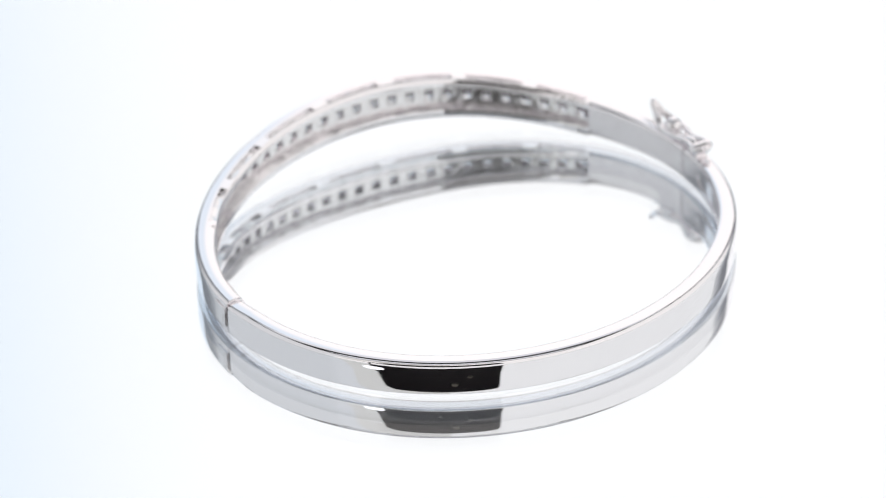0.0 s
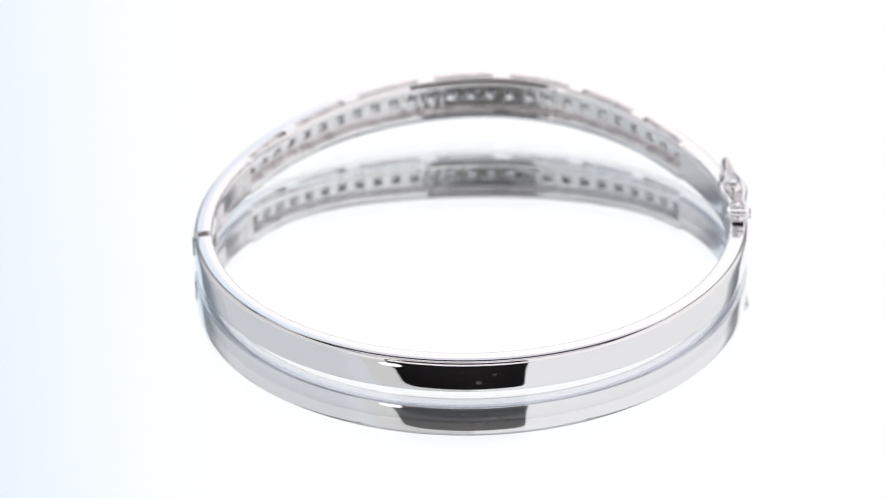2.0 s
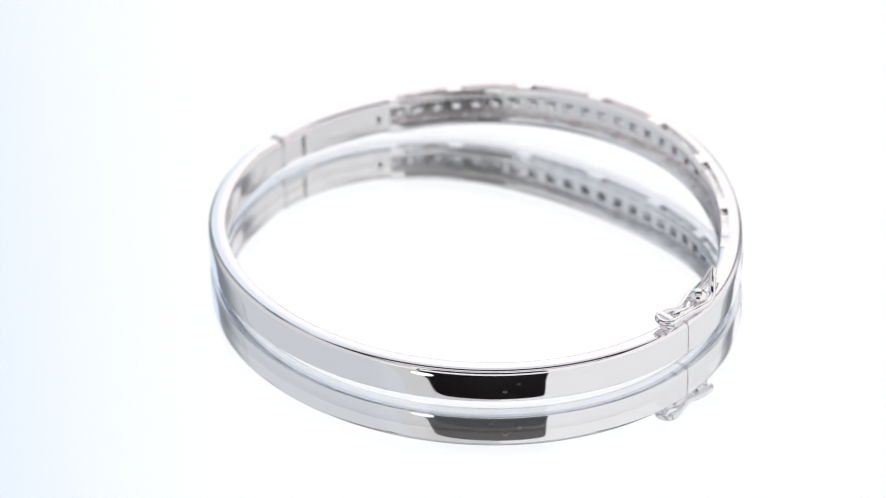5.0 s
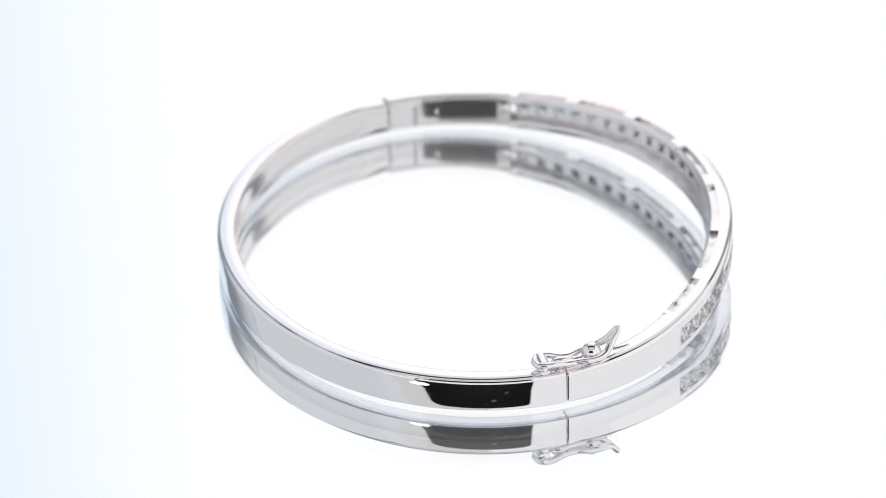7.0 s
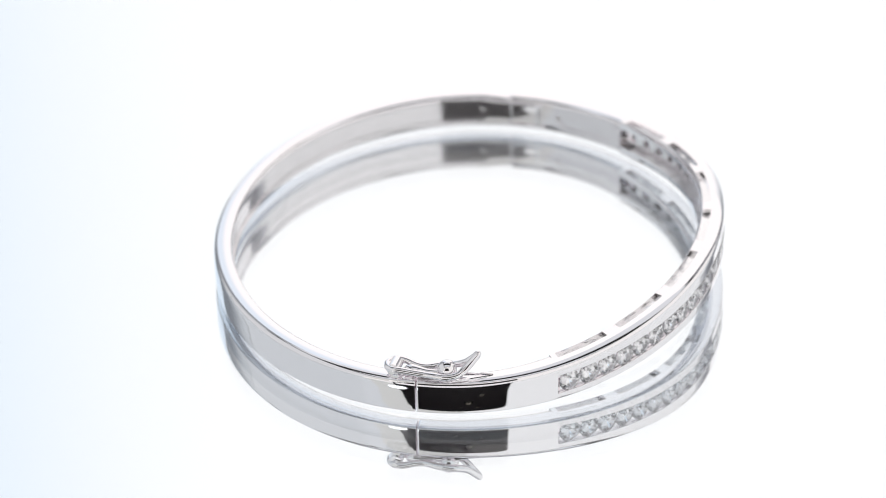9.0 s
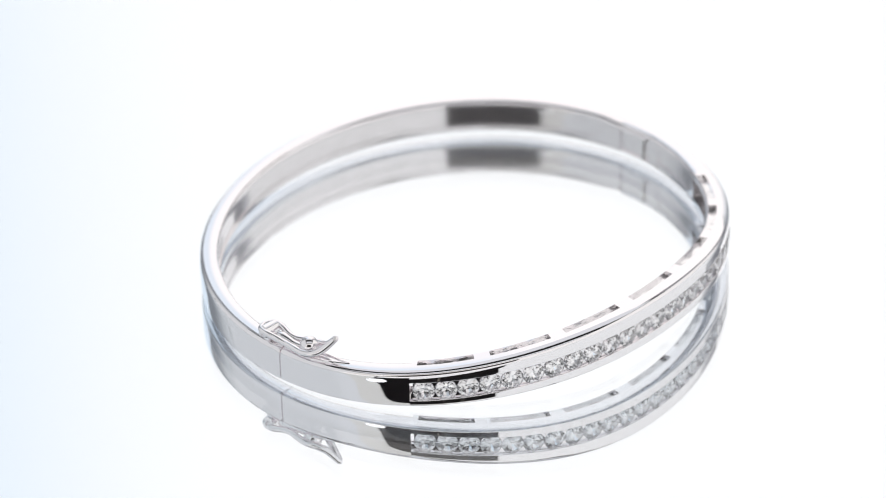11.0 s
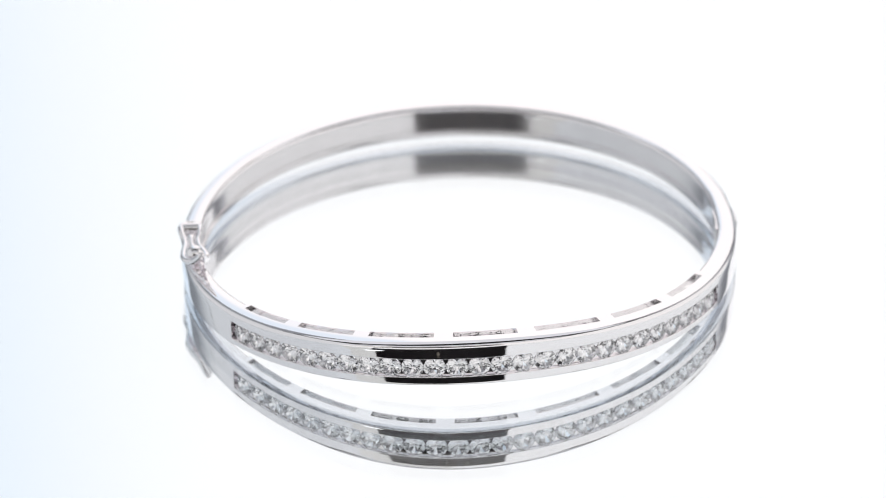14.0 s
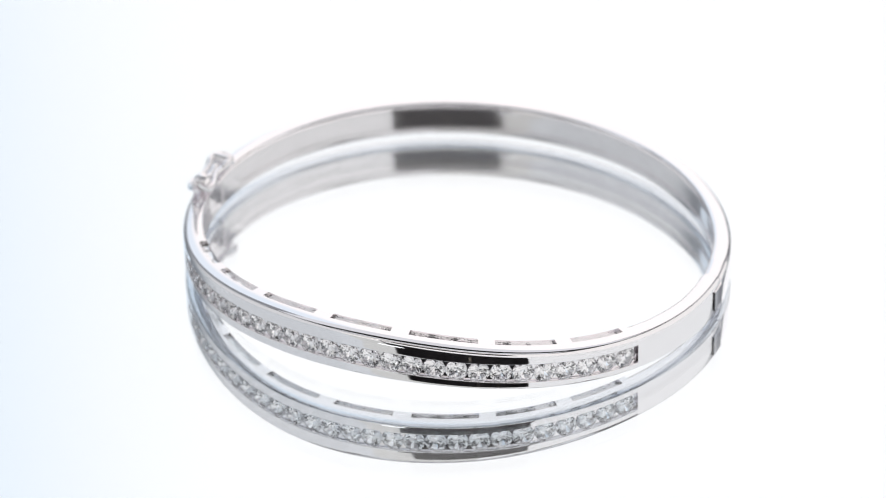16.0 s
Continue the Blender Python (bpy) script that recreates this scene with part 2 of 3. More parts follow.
def gem_band():
    bm = bmesh.new()
    sweep(bm, upper_rail, CHANNEL_0, CHANNEL_1)
    sweep(bm, lower_rail, CHANNEL_0, CHANNEL_1)
    for upper in (True, False):
        def inner(u, upper=upper):
            t = depth_at(u)
            zt = top_z(u) if upper else bottom_z(u) + LIP
            if upper:
                return [(-t + 0.06 * MM, zt - LIP - 0.42 * MM), (SLOT_IN, zt - LIP), (SLOT_IN, zt)] + lip_edge(t, zt, 1)
            zb = bottom_z(u)
            return [(SLOT_IN, zb), (SLOT_IN, zb + LIP), (-t + 0.06 * MM, zb + LIP + 0.42 * MM)] + lip_edge(t, zb, -1)[::-1]
        sweep(bm, inner, CHANNEL_0, CHANNEL_1)

        def bridge(u, upper=upper):
            z1 = top_z(u) if upper else bottom_z(u) + LIP
            z0 = top_z(u) - LIP if upper else bottom_z(u)
            return [(SLOT_IN, z0), (SLOT_OUT, z0), (SLOT_OUT, z1), (SLOT_IN, z1)]
        ends = [CHANNEL_0] + [v for s in SLOTS for v in s] + [CHANNEL_1]
        for a, b in zip(ends[0::2], ends[1::2]):
            sweep(bm, bridge, a, b)
    # solid ends, hollowed on the inside
    sweep(bm, lambda u: solid_outline(u), SEAM_CLASP + 0.10, CHANNEL_0, 0.5, (0.13 * MM, 0.0), inner_range())
    sweep(bm, lambda u: solid_outline(u, hollow(u, 153.0, 169.5)), CHANNEL_1, SEAM_HINGE - 0.10, 0.5, (0.0, 0.09 * MM), inner_range())
    return bm


def plain_band():
    bm = bmesh.new()
    sweep(bm, lambda u: solid_outline(u, hollow(u, SEAM_HINGE + 7.5, 352.5)), SEAM_HINGE + 0.10, 360 + SEAM_CLASP - 0.10, 0.75, (0.06 * MM, 0.13 * MM), inner_range())
    return bm


def brilliant(r):
    """A round brilliant-cut stone, its table towards +z, girdle radius r."""
    bm = bmesh.new()
    ring = lambda k, rad, h, off: [bm.verts.new((rad * r * math.cos(2 * math.pi * (i + off) / k), rad * r * math.sin(2 * math.pi * (i + off) / k), h * r)) for i in range(k)]
    tab = ring(8, 0.56, 0.27, 0.0)
    star = ring(8, 0.80, 0.17, 0.5)
    g1 = ring(16, 1.0, 0.03, 0.0)
    g0 = ring(16, 1.0, -0.03, 0.0)
    pav = ring(8, 0.30, -0.62, 0.5)
    tip = bm.verts.new((0, 0, -0.86 * r))
    bm.faces.new(tab)
    for i in range(8):
        j = (i + 1) % 8
        bm.faces.new((tab[i], star[i], tab[j]))
        bm.faces.new((tab[i], star[i - 1], g1[2 * i], star[i]))
        bm.faces.new((star[i], g1[2 * i], g1[2 * i + 1]))
        bm.faces.new((star[i], g1[2 * i + 1], g1[(2 * i + 2) % 16]))
        bm.faces.new((pav[i], g0[2 * i + 1], g0[2 * i]))
        bm.faces.new((pav[i], g0[(2 * i + 2) % 16], g0[2 * i + 1]))
        bm.faces.new((pav[i - 1], pav[i], g0[2 * i]))
        bm.faces.new((pav[i], pav[i - 1], tip))
    for i in range(16):
        bm.faces.new((g1[i], g0[i], g0[(i + 1) % 16], g1[(i + 1) % 16]))
    return bm


def even_stops(u0, u1, count):
    """Angles of the centres of count equal stretches of the oval between u0 and u1."""
    us = np.linspace(u0, u1, 2001)
    ps = np.array([place(u, -0.6 * MM, top_z(u)) for u in us])
    s = np.concatenate([[0], np.cumsum(np.linalg.norm(np.diff(ps, axis=0), axis=1))])
    want = (np.arange(count) + 0.5) / count * s[-1]
    edges = np.arange(1, count) / count * s[-1]
    return np.interp(want, s, us), np.interp(edges, s, us), s[-1] / count


def gem_z(u):
    return (top_z(u) - rail_up(u) + bottom_z(u) + rail_low(u)) / 2


def make_bangle():
    bangle = new("bangle")
    tagged(bangle, "polished silver hinged bangle with clear round stones on mirror glass", "bracelet")
    stone_half = part("stone_half", gem_band(), SILVER, bangle, "arched polished silver half with slotted edges and stone channel")
    part("plain_half", plain_band(), SILVER, bangle, "plain polished silver half with a hollowed inside")
    # stones
    stops, edges, pitch = even_stops(CHANNEL_0 + 0.6, CHANNEL_1 - 0.6, 26)
    bm = brilliant(pitch * 0.5 * 1.03)
    first = part("gemstone", bm, STONE, stone_half, "clear round brilliant-cut stone", 1)
    for i, u in enumerate(stops):
        ob = first if i == 0 else new("gemstone", first.data)
        a, b = place(u - 0.5, 0, gem_z(u - 0.5)), place(u + 0.5, 0, gem_z(u + 0.5))
        x = (b - a).normalized()
        z = (place(u, 1 * MM, 0) - place(u, 0, 0)).normalized()
        y = z.cross(x).normalized()
        x = y.cross(z)
        m = Matrix((x, y, z)).transposed().to_4x4()
        ob.parent = stone_half
        tilt = pose(0, 0, 0, random.uniform(-1.5, 1.5), random.uniform(-1.5, 1.5), random.uniform(0, 45))
        ob.matrix_local = Matrix.Translation(place(u, -0.32 * MM, gem_z(u) - 0.06 * MM)) @ m @ tilt
        if i:
            tagged(ob, "clear round brilliant-cut stone")
    # metal round each stone, filling the channel between the rails
    mm_per_deg = pitch / (stops[1] - stops[0])
    for u in stops:
        bm = bmesh.new()
        k, half_x, half_z, rad = 28, pitch * 0.499, 1.30 * MM, pitch * 0.5 * 0.985
        rings = []
        for n, grow in ((-0.37, 1.0), (-0.47, 0.97), (-0.75, 0.80)):
            for edge in (True, False):
                row = []
                for i in range(k):
                    c, d = math.cos(2 * math.pi * (i + 0.5) / k), math.sin(2 * math.pi * (i + 0.5) / k)
                    out = min(half_x / max(abs(c), 1e-6), half_z / max(abs(d), 1e-6)) if edge else rad * grow
                    w = u + out * c / mm_per_deg
                    row.append(bm.verts.new(place(w, n * MM, gem_z(w) - 0.06 * MM + out * d)))
                rings.append(row)
        for A, B in ((0, 1), (1, 3), (3, 5), (5, 4), (4, 0)):
            for i in range(k):
                j = (i + 1) % k
                bm.faces.new((rings[A][i], rings[A][j], rings[B][j], rings[B][i]))
        for v in rings[2]:
            bm.verts.remove(v)
        part("stone_seat", bm, SILVER, stone_half)
    # pierced gallery behind the stones, set deep between the two lips
    half = 0.62 * MM
    wide = (pitch / 2 - half) / mm_per_deg
    back, front = -1.72 * MM, -1.54 * MM
    for u in edges:
        bm = bmesh.new()
        sweep(bm, lambda w: bar_outline(back, front, gem_z(w) - 0.32 * MM, gem_z(w) + 0.97 * MM), u - wide, u + wide, 0.7)
        part("gallery_bar", bm, CAST, stone_half)
    for z0, z1 in ((lambda w: bottom_z(w) + LIP - 0.05 * MM, lambda w: gem_z(w) - 0.25 * MM), (lambda w: gem_z(w) + 0.90 * MM, lambda w: top_z(w) - LIP + 0.05 * MM)):
        bm = bmesh.new()
        sweep(bm, lambda w: bar_outline(back, front, z0(w), z1(w)), CHANNEL_0, CHANNEL_1, 1.0)
        part("gallery_strip", bm, CAST, stone_half)
    # bright bottoms of the slots along both edges, rippled by the stone seats
    for upper in (True, False):
        for u0, u1 in SLOTS:
            bm = bmesh.new()

            def floor_of(w, upper=upper):
                dip = (0.42 + 0.05 * math.sin(radians(w * 64))) * MM
                z1 = top_z(w) - dip if upper else bottom_z(w) + dip
                z0 = z1 - 0.10 * MM if upper else z1 + 0.10 * MM
                return [(SLOT_IN - 0.02 * MM, z0), (SLOT_OUT + 0.02 * MM, z0), (SLOT_OUT + 0.02 * MM, z1), ((SLOT_IN + SLOT_OUT) / 2, z1 - (0.06 if upper else -0.06) * MM), (SLOT_IN - 0.02 * MM, z1)]
            sweep(bm, floor_of, u0 - 0.2, u1 + 0.2, 0.4)
            part("slot_floor", bm, CAST, stone_half)
    make_clasp(bangle)
    make_hinge(bangle)
    return bangle


def along(s, n, z):
    """A point near the clasp: millimetres along the band from the seam, out from its face, above its top."""
    u = SEAM_CLASP + s / 0.497
    return place(u, n * MM, top_z(u) + z * MM)


def smooth_line(keys, count):
    """A soft line through the key points (Catmull-Rom)."""
    keys = [Vector(k) for k in keys]
    out = []
    n = len(keys)
    for i in range(count):
        f = i / (count - 1) * (n - 1)
        k = min(int(f), n - 2)
        t = f - k
        p0, p1, p2, p3 = keys[max(k - 1, 0)], keys[k], keys[k + 1], keys[min(k + 2, n - 1)]
        out.append(0.5 * ((2 * p1) + (p2 - p0) * t + (2 * p0 - 5 * p1 + 4 * p2 - p3) * t * t + (3 * p1 - p0 - 3 * p2 + p3) * t ** 3))
    return out


def make_clasp(bangle):
    mid = -1.12
    # figure-eight wire: along, half width, height, thickness
    side = [(-3.35, 0.0, 1.10, 0.34), (-3.1, 0.66, 1.10, 0.34), (-2.5, 1.02, 1.15, 0.34), (-1.5, 1.0, 1.10, 0.33), (-0.2, 0.76, 0.82, 0.32), (1.0, 0.76, 0.72, 0.32), (2.1, 1.02, 0.78, 0.33), (3.3, 1.25, 0.80, 0.34), (4.5, 1.05, 0.98, 0.35), (5.4, 0.58, 1.45, 0.37), (6.1, 0.30, 2.10, 0.35), (6.75, 0.10, 2.80, 0.32)]
    bm = bmesh.new()
    for sgn in (1, -1):
        line = smooth_line([k[:3] for k in side], 56)
        thick = [float(v) * 1.12 * MM for v in np.interp(np.linspace(0, len(side) - 1, 56), range(len(side)), [k[3] for k in side])]
        tube(bm, [along(s, mid + sgn * w, z) for s, w, z in line], thick, seg=12)
    bmesh.ops.create_uvsphere(bm, u_segments=14, v_segments=10, radius=0.34 * MM, matrix=Matrix.Translation(along(6.75, mid, 2.84)))
    loop = part("clasp_loop", bm, SILVER, bangle, "figure-eight safety catch of silver wire with a lifted tip")
    bm = bmesh.new()
    tube(bm, [along(-2.5, mid + n, 0.92) for n in (-0.95, -0.85, 0.85, 0.95)], [0.50 * MM, 0.72 * MM, 0.72 * MM, 0.50 * MM], seg=24)
    part("pivot_barrel", bm, SILVER, loop)
    bm = bmesh.new()
    tube(bm, [along(-2.5, mid + n, 0.92) for n in (-1.45, -1.36, 1.36, 1.45)], [0.22 * MM, 0.30 * MM, 0.30 * MM, 0.22 * MM], seg=14)
    part("pivot_pin", bm, SILVER, loop)
    bm = bmesh.new()
    sweep(bm, lambda u: bar_outline(mid * MM - 0.7 * MM, mid * MM + 0.7 * MM, top_z(u) - 0.4 * MM, top_z(u) + 0.45 * MM, 0.2 * MM), SEAM_CLASP - 5.6, SEAM_CLASP - 4.0, 0.6)
    part("pivot_block", bm, SILVER, bangle)
    bm = bmesh.new()
    bmesh.ops.create_uvsphere(bm, u_segments=28, v_segments=16, radius=1.06 * MM, matrix=Matrix.Translation(along(3.35, mid, 1.02)))
    ball = part("catch_ball", bm, SILVER, bangle, "small polished silver ball")
    bm = bmesh.new()
    tube(bm, smooth_line([along(3.4, mid, 0.45), along(2.3, mid, 0.50), along(1.1, mid, 0.52), along(0.2, mid, 0.60), along(-0.5, mid, 0.66), along(-1.1, mid, 0.60), along(-1.5, mid, 0.50)], 25), [float(v) * MM for v in np.interp(np.linspace(0, 6, 25), range(7), [0.34, 0.40, 0.44, 0.56, 0.66, 0.56, 0.22])], seg=16)
    part("catch_stem", bm, SILVER, ball)
    # the pressed tongue lying in the top of the band
    bm = bmesh.new()
    for sgn in (1, -1):
        tube(bm, [along(s, mid + sgn * w - 0.05, z) for s, w, z in smooth_line([(4.0, 0.80, 0.02), (5.4, 0.58, 0.0), (6.8, 0.32, -0.03), (8.4, 0.03, -0.09)], 16)], 0.15 * MM, seg=8)
    part("push_tongue", bm, SILVER, bangle)


def make_hinge(bangle):
    u0 = SEAM_HINGE
    bm = bmesh.new()
    # knuckle leaf let into the outer face beside the seam
    sweep(bm, lambda u: bar_outline(-0.5 * MM, 0.15 * MM, bottom_z(u) + 0.9 * MM, top_z(u) - 0.85 * MM, 0.06 * MM), u0 - 4.6, u0 - 0.25, 0.5)
    leaf = part("hinge_leaf", bm, SILVER, bangle)
    bm = bmesh.new()
    t = depth_at(u0)
    tube(bm, [place(u0, -t + 0.34 * MM, bottom_z(u0) + z * MM) for z in (0.4, 1.3, 2.4, 3.4)], 0.18 * MM, seg=14)
    part("hinge_barrel", bm, SILVER, bangle)
    # frame of the pocket inside, with one upright bar
    for z in (0.50, 3.30):
        bm = bmesh.new()
        sweep(bm, lambda u: bar_outline(-t - 0.22 * MM, -t + 0.2 * MM, bottom_z(u) + z * MM, bottom_z(u) + (z + 0.22) * MM), u0 - 9.0, u0 - 0.2, 0.6)
        part("hinge_strap", bm, SILVER, leaf)
    bm = bmesh.new()
    tube(bm, [place(u0 - 7.4, -t - 0.02 * MM, bottom_z(u0) + z * MM) for z in (0.60, 1.5, 2.6, 3.45)], 0.34 * MM, seg=14)
    part("hinge_bar", bm, CAST, leaf)


# ---- turntable with its mirror ----
def make_turntable():
    tt = new("turntable")
    tagged(tt, "round white turntable topped with a thick clear mirror plate", "turntable")
    bm = bmesh.new()
    bmesh.ops.create_circle(bm, cap_ends=True, radius=0.17, segments=128)
    rim = [v for v in bm.verts]
    ring = [bm.verts.new((v.co.x, v.co.y, -2.00 * MM)) for v in rim]
    n = len(rim)
    for i in range(n):
        bm.faces.new((rim[i], rim[(i + 1) % n], ring[(i + 1) % n], ring[i]))
    part("glass_plate", bm, GLASS, tt, "clear float glass of the mirror", 30)
    bm = bmesh.new()
    cylinder(bm, 0.17, 0.4 * MM, Matrix.Translation((0, 0, -2.21 * MM)), 128)
    part("silvered_back", bm, BACKING, tt, "bright mirror silvering")
    bm = bmesh.new()
    cylinder(bm, 0.165, 0.03, Matrix.Translation((0, 0, -0.0176)), 96)
    bmesh.ops.bevel(bm, geom=[e for e in bm.edges if e.is_boundary is False and abs(e.verts[0].co.z - e.verts[1].co.z) < 1e-6], offset=0.002, segments=2, affect="EDGES")
    part("drum", bm, DRUM, tt, "white plastic turntable drum")
    return tt


# ---- light tent and studio ----
def panel(name, mat, parent, corners, thick=0.002, label=""):
    bm = bmesh.new()
    c = [Vector(p) for p in corners]
    n = (c[1] - c[0]).cross(c[2] - c[0]).normalized() * thick
    a = [bm.verts.new(p) for p in c]
    b = [bm.verts.new(p - n) for p in c]
    bm.faces.new(a)
    bm.faces.new(list(reversed(b)))
    k = len(c)
    for i in range(k):
        bm.faces.new((a[i], b[i], b[(i + 1) % k], a[(i + 1) % k]))
    return part(name, bm, mat, parent, label)


W, BACK, FRONT, TOP, FLOOR = 0.50, 0.48, -0.44, 0.80, -0.036
OPEN_L, OPEN_R, OPEN_T, OPEN_B = -0.262, 0.155, 0.372, 0.10
FRONT_TOP = 0.64
SKIRT = FLOOR


def make_tent():
    """Cloth round the back and sides, low screens in front, open above the front."""
    tent = new("light_tent")
    tagged(tent, "white back-lit cloth light tent around the turntable", "light tent")
    low = 0.165
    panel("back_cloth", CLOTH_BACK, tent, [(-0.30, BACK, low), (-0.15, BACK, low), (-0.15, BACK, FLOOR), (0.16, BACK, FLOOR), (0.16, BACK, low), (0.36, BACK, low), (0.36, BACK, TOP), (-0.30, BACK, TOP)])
    # unseen low strips, their shade painted in so the bangle's sides reflect grey
    panel("back_apron", CLOTH_LOW_L, tent, [(-0.30, BACK, FLOOR), (-0.152, BACK, FLOOR), (-0.152, BACK, low - 0.002), (-0.30, BACK, low - 0.002)], label="lower strip of the back cloth with shade put into its glow")
    panel("back_apron", CLOTH_LOW_R, tent, [(0.162, BACK, FLOOR), (0.36, BACK, FLOOR), (0.36, BACK, low - 0.002), (0.162, BACK, low - 0.002)], label="lower strip of the back cloth with shade put into its glow")
    panel("side_cloth", CLOTH_SIDE, tent, [(-W, FRONT, SKIRT), (-W, 0.28, SKIRT), (-W, 0.28, 0.68), (-W, FRONT, FRONT_TOP)])
    panel("side_cloth", CLOTH_FRONT_R, tent, [(W, 0.38, SKIRT), (W, FRONT, SKIRT), (W, FRONT, FRONT_TOP), (W, 0.38, 0.68)])
    # unseen corners with painted shade, for dark reflections at the bangle's flanks
    panel("corner_cloth", CLOTH_CORNER_L, tent, [(-W, 0.284, FLOOR), (-0.304, BACK, FLOOR), (-0.304, BACK, TOP), (-W, 0.284, 0.50)], label="corner cloth with shade put into its glow")
    panel("corner_cloth", CLOTH_CORNER_R, tent, [(0.364, BACK, FLOOR), (W, 0.384, FLOOR), (W, 0.384, 0.50), (0.364, BACK, TOP)], label="corner cloth with shade put into its glow")
    panel("top_cloth", CLOTH_TOP, tent, [(-W, BACK, TOP), (W, BACK, TOP), (W, 0.20, TOP), (-W, 0.20, TOP)])
    # added unseen strip that gives the bangle's rounded edges their dark line
    panel("roof_strip", ROOF_DARK, tent, [(-W, 0.198, TOP), (W, 0.198, TOP), (W, -0.14, TOP), (-W, -0.14, TOP)], label="unseen near-black roof strip added to shape reflections")
    panel("top_cloth", CLOTH_TOP, tent, [(-W, -0.142, TOP), (W, -0.142, TOP), (W, FRONT, TOP), (-W, FRONT, TOP)], label="back-lit roof cloth over the opening")
    hem, hem_top = -0.43, -0.30
    # left to right, the front's uneven light comes from each panel's own glow
    panel("front_cloth", CLOTH_FRONT_L, tent, [(hem, FRONT, SKIRT), (-W, FRONT, SKIRT), (-W, FRONT, FRONT_TOP), (hem_top, FRONT, FRONT_TOP), (hem, FRONT, OPEN_B)], label="cloth beside the opening, its dimmer light set in the glow")
    # cloth round the opening, with rounded upper corners
    rx, rz, r = 0.10, 0.17, 0.03
    arcl = [(OPEN_L + rx - rx * math.cos(radians(a)), FRONT, OPEN_T - rz + rz * math.sin(radians(a))) for a in range(0, 91, 10)]
    arcr = [(OPEN_R - r + r * math.sin(radians(a)), FRONT, OPEN_T - r + r * math.cos(radians(a))) for a in range(0, 91, 15)]
    panel("front_hem", CLOTH_HEM, tent, [(hem_top, FRONT, FRONT_TOP), (hem, FRONT, OPEN_B), (OPEN_L, FRONT, OPEN_B)] + arcl + [(0.0, FRONT, OPEN_T), (0.0, FRONT, FRONT_TOP)])
    panel("front_cloth", CLOTH_FRONT_R, tent, [(0.0, FRONT, FRONT_TOP), (0.0, FRONT, OPEN_T)] + arcr + [(OPEN_R, FRONT, OPEN_B), (W, FRONT, OPEN_B), (W, FRONT, FRONT_TOP)], label="cloth beside the opening, its brighter light set in the glow")
    panel("front_apron", CLOTH_FRONT_R, tent, [(hem + 0.002, FRONT, OPEN_B - 0.002), (hem + 0.002, FRONT, FLOOR), (W, FRONT, FLOOR), (W, FRONT, OPEN_B - 0.002)], label="cloth below the opening, its brighter light set in the glow")
    return tent


def make_lamp():
    lamp = new("studio_lamp")
    tagged(lamp, "small oblong studio lamp with a black housing at the tent opening", "lamp")
    m = look(Vector((-0.232, -0.40, 0.213)), Vector((0, 0, 0)))
    def slab(hx, hy, z0, z1):
        """An oblong with half-round ends."""
        bm = bmesh.new()
        out = [(hx - hy + hy * math.cos(radians(a)), hy * math.sin(radians(a))) for a in range(-90, 91, 15)]
        out += [(-x, -y) for x, y in out]
        lo = [bm.verts.new(m @ Vector((x, y, z0))) for x, y in out]
        hi = [bm.verts.new(m @ Vector((x, y, z1))) for x, y in out]
        bm.faces.new(lo)
        bm.faces.new(hi)
        for i in range(len(out)):
            k = (i + 1) % len(out)
            bm.faces.new((lo[i], lo[k], hi[k], hi[i]))
        return bm
    part("lamp_face", slab(0.036, 0.022, -0.002, 0.0), LAMP, lamp, "glowing oblong face")
    part("housing", slab(0.038, 0.024, 0.0005, 0.02), BLACK, lamp)
    bm = bmesh.new()
    base = m @ Vector((0, 0, 0.012))
    cylinder(bm, 0.004, base.z - FLOOR, Matrix.Translation((base.x, base.y, (base.z + FLOOR) / 2)), 16)
    part("stand", bm, BLACK, lamp)
    return lamp


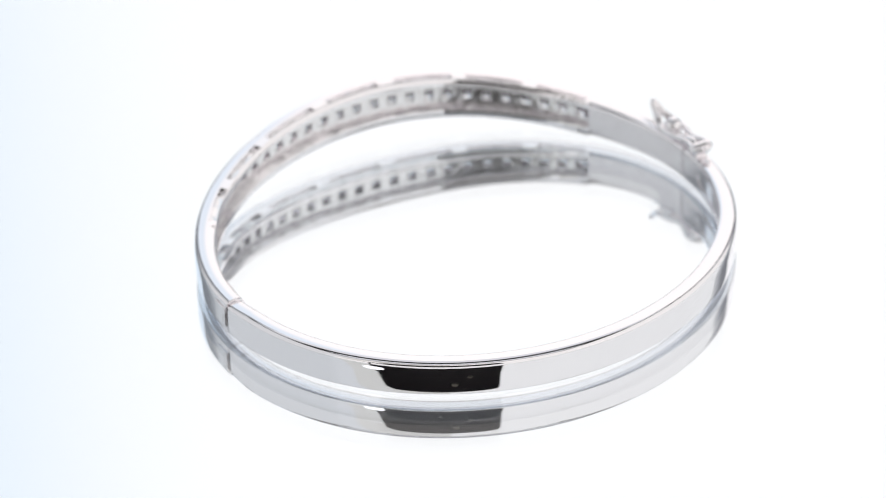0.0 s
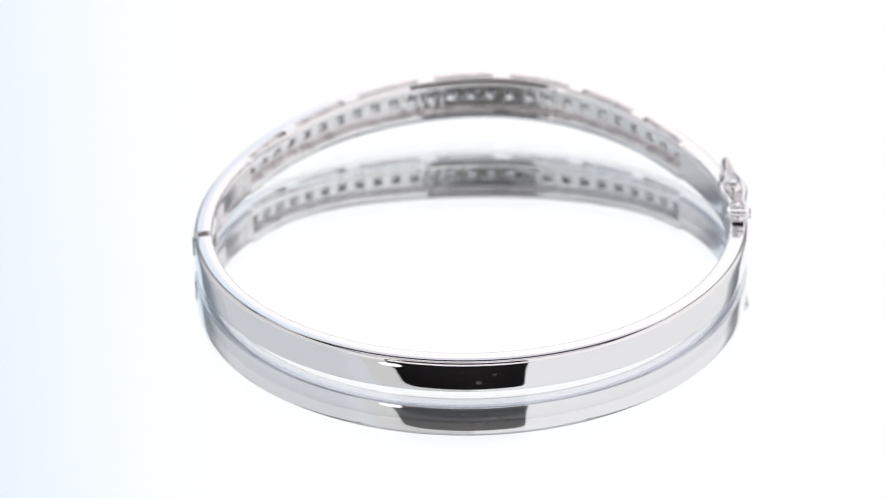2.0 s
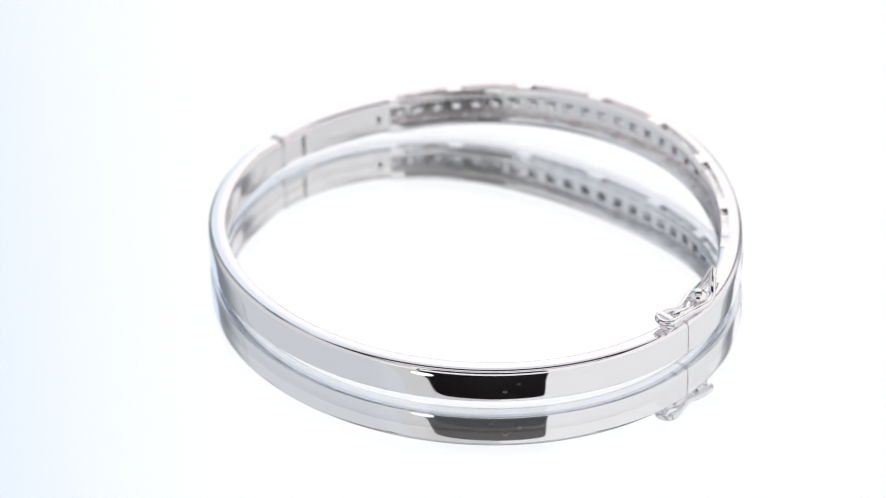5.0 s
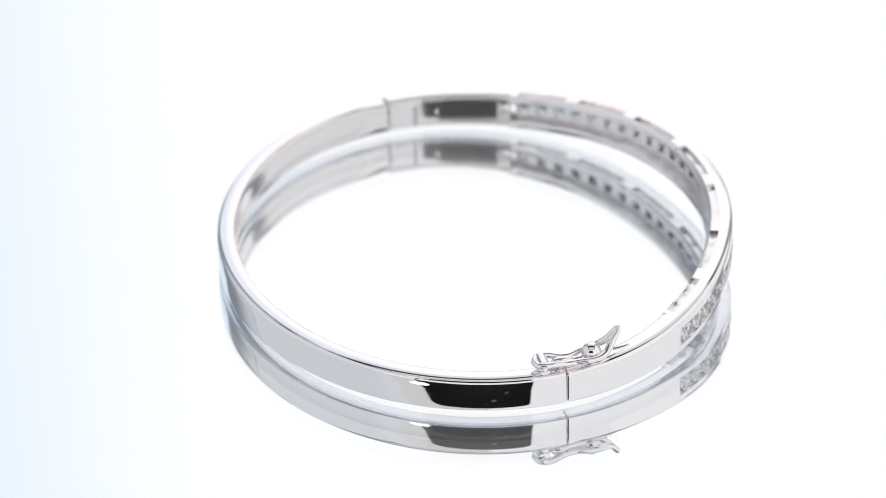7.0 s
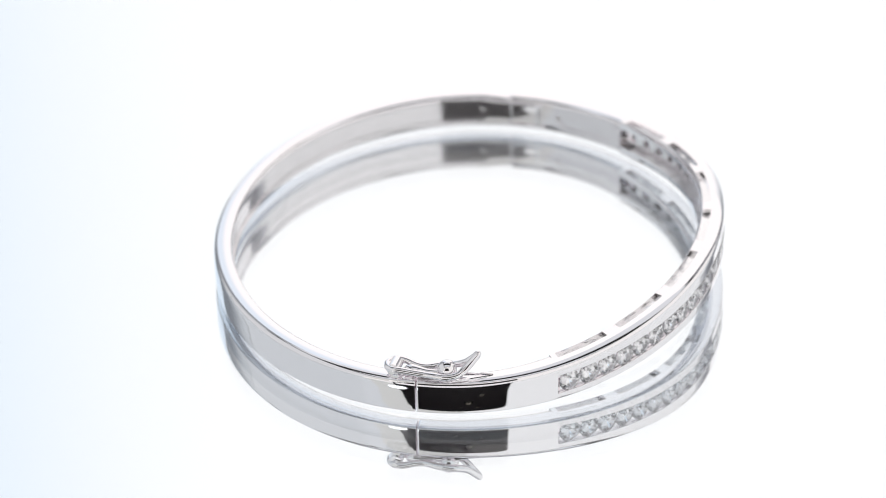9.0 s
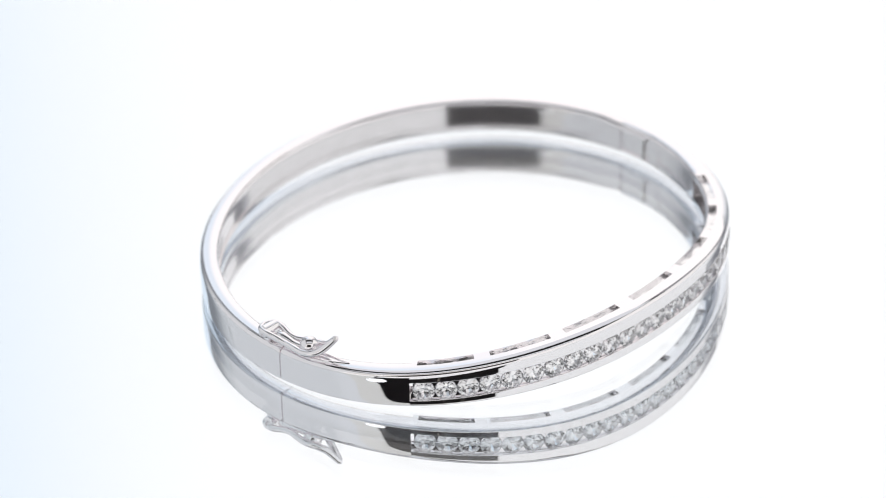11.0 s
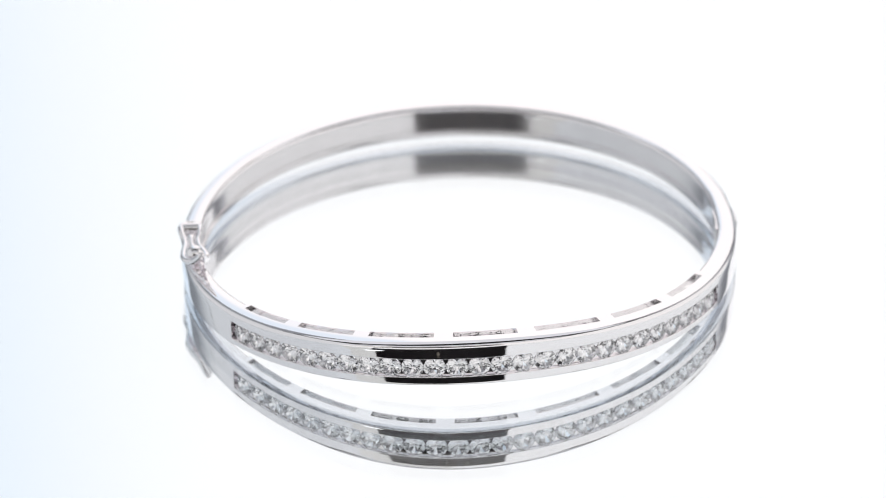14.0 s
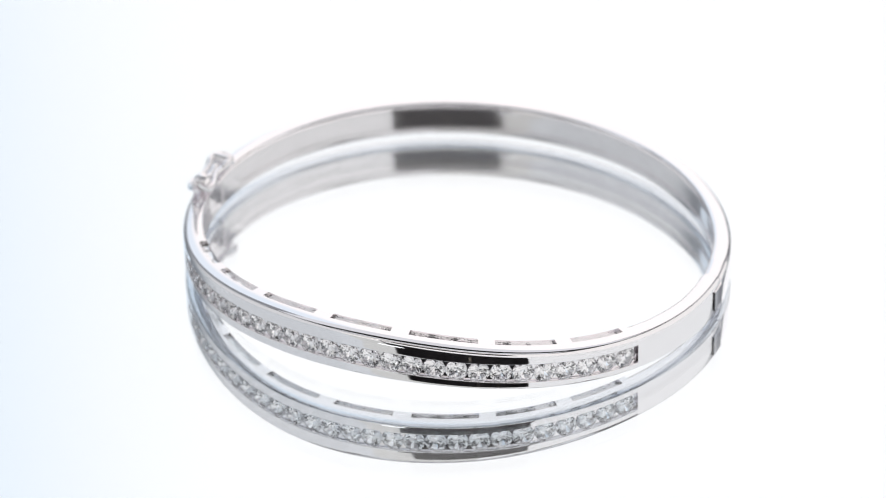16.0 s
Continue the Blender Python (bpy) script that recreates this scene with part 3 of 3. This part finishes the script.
def make_studio():
    bm = bmesh.new()
    box(bm, -0.75, 0.75, -0.46, 0.70, FLOOR - 0.03, FLOOR - 0.002, 0.002)
    top = part("tabletop", bm, TABLE, None)
    tagged(top, "white laminate tabletop under the light tent", "table")
    s = 2.0
    def wall(name, c, label):
        tagged(panel(name, STUDIO, None, c, 0.1), label, "wall", kind="structure")
    lo, hi = -0.75, 1.85
    wall("floor", [(-s, -s, lo), (s, -s, lo), (s, s, lo), (-s, s, lo)], "dark grey studio floor")
    wall("ceiling", [(-s, s, hi), (s, s, hi), (s, -s, hi), (-s, -s, hi)], "dark grey studio ceiling")
    wall("wall_north", [(-s, s, lo), (s, s, lo), (s, s, hi), (-s, s, hi)], "dark grey studio wall")
    wall("wall_south", [(s, -s, lo), (-s, -s, lo), (-s, -s, hi), (s, -s, hi)], "dark grey studio wall")
    wall("wall_west", [(-s, -s, lo), (-s, s, lo), (-s, s, hi), (-s, -s, hi)], "dark grey studio wall")
    wall("wall_east", [(s, s, lo), (s, -s, lo), (s, -s, hi), (s, s, hi)], "dark grey studio wall")
    for x in (-0.7, 0.7):
        for y in (-0.42, 0.66):
            bm = bmesh.new()
            box(bm, x - 0.02, x + 0.02, y - 0.02, y + 0.02, lo, FLOOR - 0.03, 0.002)
            part("leg", bm, DRUM, top)


def make_far_lights():
    """Two faint lights on the wall behind the camera, far outside the tent."""
    strip = new("strip_light")
    tagged(strip, "short dim strip light on the dark studio wall", "lamp")
    bm = bmesh.new()
    box(bm, 0.03, 0.11, -1.985, -1.97, 1.400, 1.412, 0.003)
    part("tube", bm, FAINT, strip)
    bm = bmesh.new()
    box(bm, 0.0, 0.14, -1.999, -1.986, 1.385, 1.425, 0.002)
    part("bracket", bm, BLACK, strip)
    for x, z, w in ((0.22, 1.52, 0.05), (-0.05, 1.50, 0.03), (0.28, 1.30, 0.06)):
        led = new("indicator_strip")
        tagged(led, "thin dim indicator strip on the dark studio wall", "lamp", group="indicator strips")
        bm = bmesh.new()
        box(bm, x - w / 2, x + w / 2, -1.985, -1.975, z - 0.003, z + 0.003, 0.001)
        part("light_bar", bm, FAINT, led)
        bm = bmesh.new()
        box(bm, x - w / 2 - 0.01, x + w / 2 + 0.01, -1.999, -1.986, z - 0.012, z + 0.012, 0.002)
        part("bracket", bm, BLACK, led)
    pilot = new("pilot_lamp")
    tagged(pilot, "small round pilot lamp on the dark studio wall", "lamp")
    bm = bmesh.new()
    cylinder(bm, 0.016, 0.012, Matrix.Translation((-0.14, -1.98, 1.20)) @ pose(0, 0, 0, 90), 20)
    part("lens", bm, FAINT, pilot)
    bm = bmesh.new()
    box(bm, -0.165, -0.115, -1.999, -1.987, 1.175, 1.225, 0.002)
    part("backplate", bm, BLACK, pilot)


make_far_lights()
turntable = make_turntable()
bangle = make_bangle()
make_tent()
make_lamp()
make_studio()


def turned(t):
    """Degrees by which the table has turned."""
    a = 2 * math.pi * t / 16
    return -(14.554 * t - 0.541 * math.sin(a) - 0.290 * (math.cos(a) - 1))


def motions():
    rows = [(float(t), pose(0, 0, 0, 0, 0, turned(t))) for t in range(17)]
    walk(turntable, rows)
    walk(bangle, rows)


motions()
